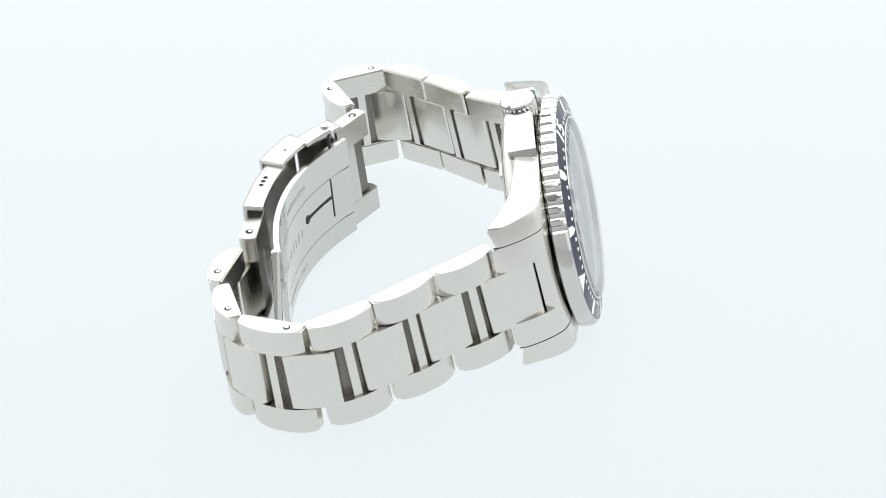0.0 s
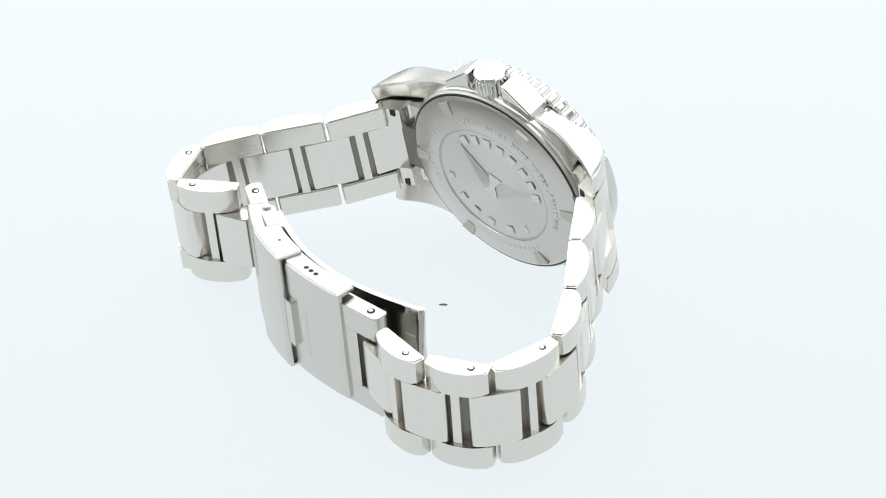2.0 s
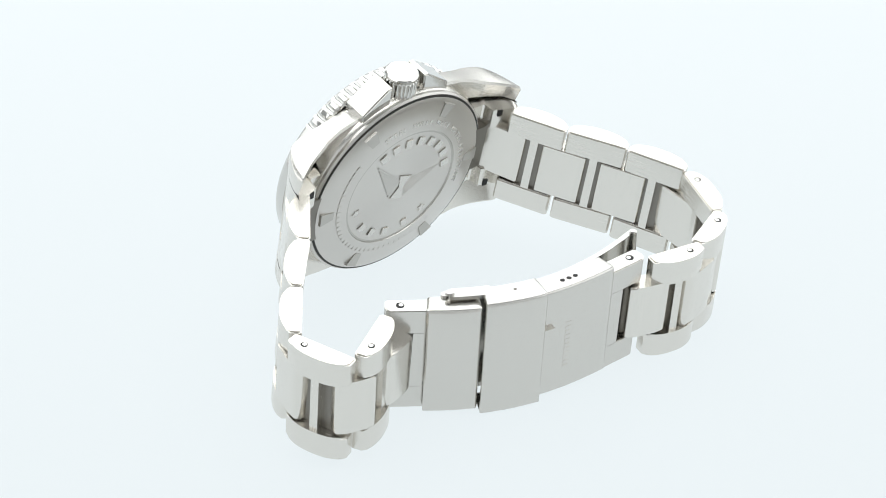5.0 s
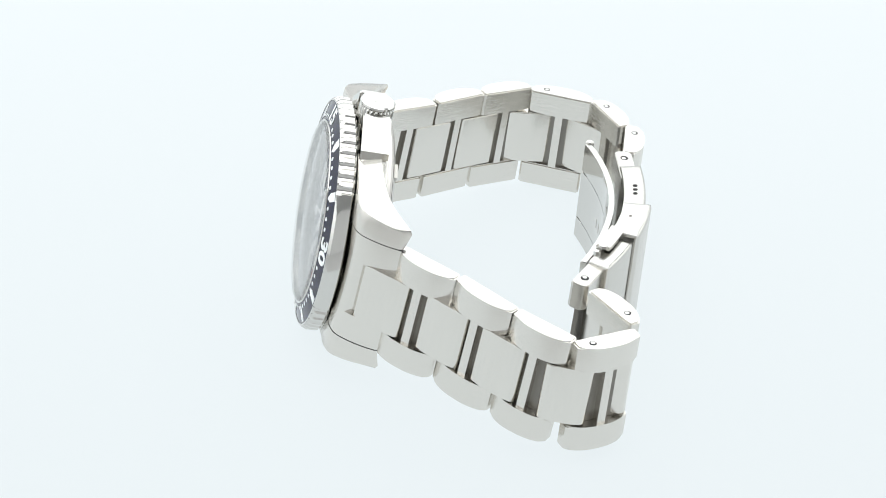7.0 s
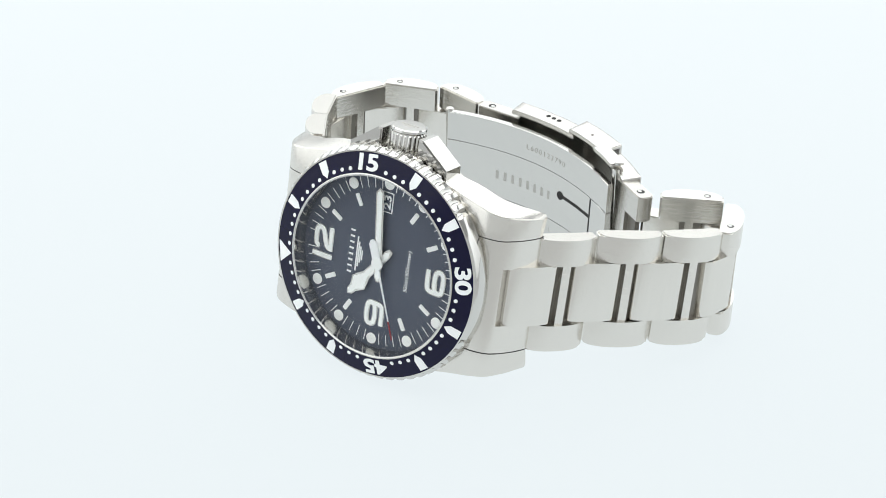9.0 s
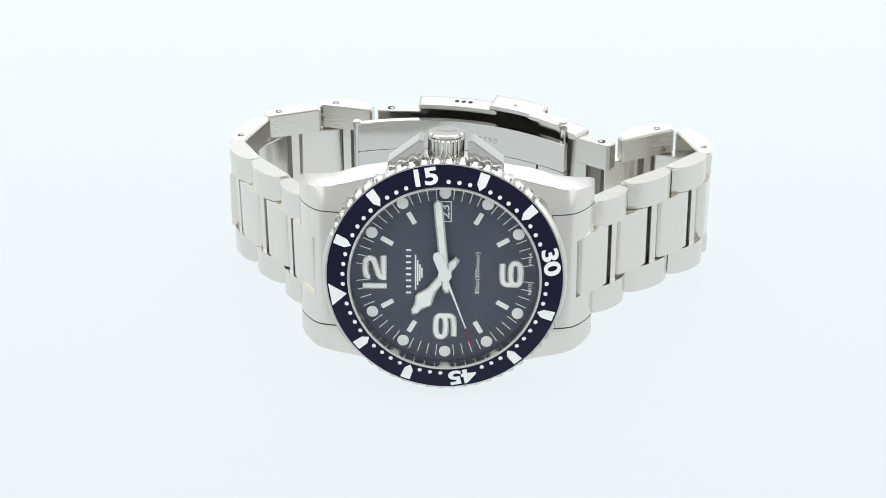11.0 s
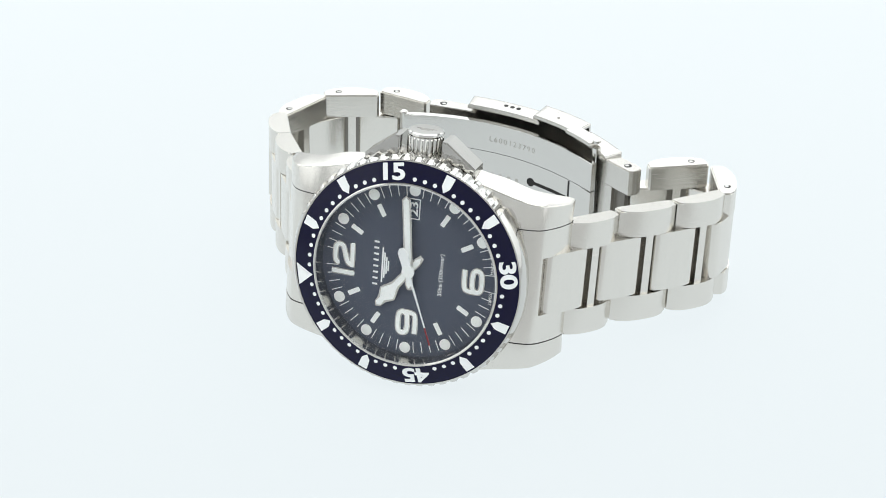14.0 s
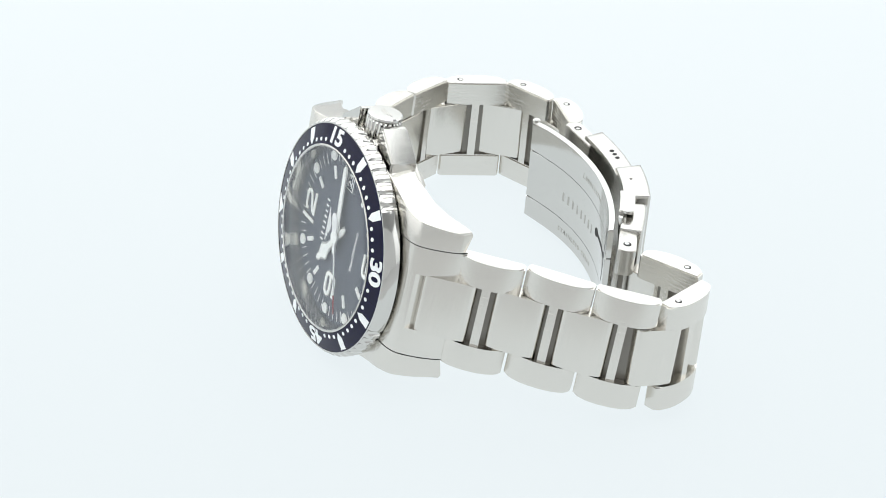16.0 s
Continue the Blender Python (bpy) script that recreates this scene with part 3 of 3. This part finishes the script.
def strip(curve, x0, x1, o0, o1, n=14):
    """Plan of a bent plate between two offsets of a curve."""
    xs = np.linspace(x0, x1, n)
    ys, ds = np.polyval(curve, xs), np.polyval(np.polyder(curve), xs)
    nx, ny = -ds / np.hypot(1, ds), 1 / np.hypot(1, ds)
    far = [(x + o1 * a, y + o1 * b) for x, y, a, b in zip(xs, ys, nx, ny)]
    near = [(x + o0 * a, y + o0 * b) for x, y, a, b in zip(xs, ys, nx, ny)]
    return near + far[::-1]


def bent(bm, curve, x0, x1, o0, o1, z0, z1, bevel=0.0):
    k = math.tan(radians(4.5))
    outline = [(x, y + k * (z0 - 11.0)) for x, y in strip(curve, x0, x1, o0, o1)]
    return prism(bm, outline, z0 - GROUND, z1 - GROUND, bevel, (0, k * (z1 - z0)))


def channel(bm, curve, x0, x1, depth, wall, out, z0, z1, n=16):
    """A plate bent along a curve with both rims folded inward, rounded at the folds."""
    k = math.tan(radians(4.5))
    r = 0.8
    arc = [(r * math.sin(radians(a)), r * math.cos(radians(a))) for a in (0, 22, 45, 68, 90)]
    sect = [(-depth, z1)] + [(out - r + p, z1 - r + q) for p, q in arc] + [(out - r + p, z0 + r - q) for p, q in arc[::-1]] + [(-depth, z0)]
    sect += [(-depth, z0 + wall), (out - wall, z0 + wall), (out - wall, z1 - wall), (-depth, z1 - wall)]
    rings = []
    turn = 0.45
    ends = [(x0, turn), (x0 + 0.12, 0.2), (x0 + turn, 0.0)]
    middle = [(x, 0.0) for x in np.linspace(x0 + turn, x1 - turn, n)[1:-1]]
    for x, inset in ends + middle + [(x0 + x1 - x, i) for x, i in ends[::-1]]:
        y, d = float(np.polyval(curve, x)), float(np.polyval(np.polyder(curve), x))
        nx, ny = -d / math.hypot(1, d), 1 / math.hypot(1, d)
        flat = [(min(o, out - inset), min(max(z, z0 + inset), z1 - inset)) for o, z in sect]
        rings.append([bm.verts.new((x + o * nx, y + o * ny + k * (z - 11.0), z - GROUND)) for o, z in flat])
    for p, q in zip(rings, rings[1:]):
        for i in range(len(sect)):
            j = (i + 1) % len(sect)
            bm.faces.new((p[i], p[j], q[j], q[i]))
    bm.faces.new(rings[0])
    bm.faces.new(rings[-1])
    return bm


def build_clasp():
    bm = bmesh.new()
    channel(bm, COVER, -9.4, 6.6, 3.9, 0.9, 0.0, -11.1, 11.7)
    clasp = part("clasp_cover", bm, satin, watch, "brushed steel folding clasp cover")
    bm = bmesh.new()
    channel(bm, COVER, 5.0, 15.1, 3.7, 0.75, 1.15, -11.6, 12.5)
    part("safety_flap", bm, satin, clasp, "brushed steel fold-over safety flap")
    for z0, z1 in ((11.78, 12.47), (-11.57, -10.9)):
        bm = bmesh.new()
        bent(bm, COVER, 13.5, 20.2, -4.3, -1.7, z0, z1, 0.15)
        part("flap_arm", bm, satin, clasp)
    bm = bmesh.new()
    channel(bm, COVER, 15.5, 23.4, 3.4, 1.0, 0.55, -10.8, 11.4)
    part("cover_end", bm, satin, clasp)
    bm = bmesh.new()
    bent(bm, COVER, 2.9, 5.4, -0.3, 0.75, -5.5, 4.0, 0.38)
    part("lift_tab", bm, satin, clasp)
    for i in range(11):
        bm = bmesh.new()
        z = 3.6 - 0.95 * i
        bent(bm, COVER, -0.6, 0.5, -0.1, 0.05, z - 0.28, z + 0.28, 0.03)
        part("name_bar", bm, satin, clasp)
    for x in (0.5, -0.8, -2.1):
        bm = bmesh.new()
        rod(bm, 0.45, 11.6 - GROUND, 11.72 - GROUND, 16, (x, float(np.polyval(COVER, x)) - 1.9))
        part("adjust_hole", bm, hole_black, clasp)
    bm = bmesh.new()
    rod(bm, 0.85, 12.3 - GROUND, 12.85 - GROUND, 20, (18.7, 26.3), 0.15)
    part("hinge_pin", bm, polished, clasp, "polished steel hinge pin")
    bm = bmesh.new()
    rod(bm, 0.7, -9.5 - GROUND, 11.9 - GROUND, 16, (18.9, 25.2))
    part("hinge_rod", bm, polished, clasp)
    # end pieces that hold the bracelet
    for name, a, b in (("clasp_end", (28.4, 21.4, 11.2), (20.6, 25.8, 11.2)), ("clasp_link", (-17.3, 32.7, 9.9), (-7.6, 33.2, 9.9))):
        m, length = link_pose(a, b, name == "clasp_link")
        bm = bmesh.new()
        d = [(0.6, -1.6), (length, -1.6), (length, 1.5), (0.9, 1.5), (0.25, 1.0), (0, 0.2), (0.15, -1.1)]
        prism(bm, d, -4.9, 0, 0.15)
        prism(bm, d, -WIDTH - 0.8, -WIDTH + 4.1, 0.15)
        box(bm, 4.9, length, -1.6, 1.5, -WIDTH + 4.0, -4.8)
        part(name, bm, satin, clasp, "brushed steel clasp end piece", mm(m))
        # slot filler, coloured dark for the shade inside
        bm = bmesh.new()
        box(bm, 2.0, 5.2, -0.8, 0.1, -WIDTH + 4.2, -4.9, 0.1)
        part("knuckle", bm, recess_shade_steel, clasp, "", mm(m))
        bm = bmesh.new()
        rod(bm, 0.72, -0.2, 0.03, 16, (2.6, -0.1))
        part("pin_hole", bm, hole_black, clasp, "", mm(m))
        bm = bmesh.new()
        rod(bm, 0.4, -0.2, 0.05, 14, (2.75, -0.2))
        part("pin", bm, polished, clasp, "", mm(m))
    # folding blade in three strips
    for z0, z1 in ((4.1, 9.9), (-5.9, 4.0), (-10.2, -6.0)):
        bm = bmesh.new()
        bent(bm, BLADE, -20.2, 19.5, -0.5, 0.5, z0, z1, 0.12)
        part("blade_strip", bm, polished, clasp, "polished steel folding blade")
    bm = bmesh.new()
    bent(bm, BLADE, 5.6, 14.4, -0.56, 0.0, -0.2, 0.45)
    bent(bm, BLADE, 14.1, 14.5, -0.55, 0.0, -4.2, 3.9)
    head = bmesh.new()
    rod(head, 0.85, 0.0, 0.3, 20)
    x = 5.6
    y = float(np.polyval(BLADE, x))
    turned(head, Matrix.Translation((x, y - 0.3 + math.tan(radians(4.5)) * -10.9, 0.12 - GROUND)) @ Matrix.Rotation(math.atan(float(np.polyval(np.polyder(BLADE), x))), 4, "Z") @ pose(0, 0, 0, 90 - 4.5))
    part("blade_hole", head, hole_black, clasp)
    part("blade_slot", bm, hole_black, clasp, "dark keyhole slot")
    for i in range(8):
        bm = bmesh.new()
        x = 2.6 - 1.75 * i
        bent(bm, BLADE, x - 0.32, x + 0.32, -0.53, 0.0, -2.0, -0.2)
        part("name_bar", bm, engraved_steel, clasp)
    engraving = [(ch, -10.0 + 0.95 * i, -8.2, 1.25) for i, ch in enumerate("STAINLESS STEEL")] + [(ch, -3.2 + 1.0 * i, 6.8, 1.5) for i, ch in enumerate("L600123790")]
    for ch, x, z, size in engraving:
        if ch == " ":
            continue
        y, d = float(np.polyval(BLADE, x)), float(np.polyval(np.polyder(BLADE), x))
        at = Matrix.Translation((x, y - 0.53 + math.tan(radians(4.5)) * (z - 11.0), z - GROUND)) @ Matrix.Rotation(math.atan(d), 4, "Z") @ pose(0, 0, 0, 90 - 4.5)
        part("engraved_letter", turned(lettering(ch, size, 0.06), at), engraved_steel, clasp)
    bm = bmesh.new()
    rod(bm, 0.3, 12.4 - GROUND, 12.53 - GROUND, 12, (9.2, float(np.polyval(COVER, 9.2)) - 1.9))
    part("flap_dimple", bm, recess_shade_steel, clasp)
    bm = bmesh.new()
    rod(bm, 0.75, -9.5 - GROUND, 10.2 - GROUND, 16, (-20.4, 26.8), 0.2)
    part("blade_pin", bm, polished, clasp)


build_clasp()


# ---- motion: the watch turns with the table, slows, stops and turns back ----
def motions():
    turns = [(0.0, -279.46), (0.5, -266.25), (1.0, -252.24), (1.5, -239.21), (2.0, -225.13), (2.5, -212.06), (3.0, -198.09), (3.5, -185.18),
             (4.0, -171.28), (4.5, -157.9), (5.0, -144.3), (5.5, -130.6), (6.0, -116.9), (6.5, -103.26), (7.0, -89.28), (7.5, -76.5),
             (8.0, -62.57), (8.5, -50.03), (9.0, -38.28), (9.5, -28.76), (10.0, -20.0), (10.5, -12.8), (11.0, -6.9), (11.5, -2.2), (11.8, -0.1),
             (12.0, 0.0), (12.5, -3.58), (13.0, -8.85), (13.5, -15.1), (14.0, -23.17), (14.5, -31.91), (15.0, -42.7), (15.5, -54.09), (16.0, -67.58)]
    walk(watch, [(t, pose(0, 0, 0, 0, 0, a)) for t, a in turns])


motions()
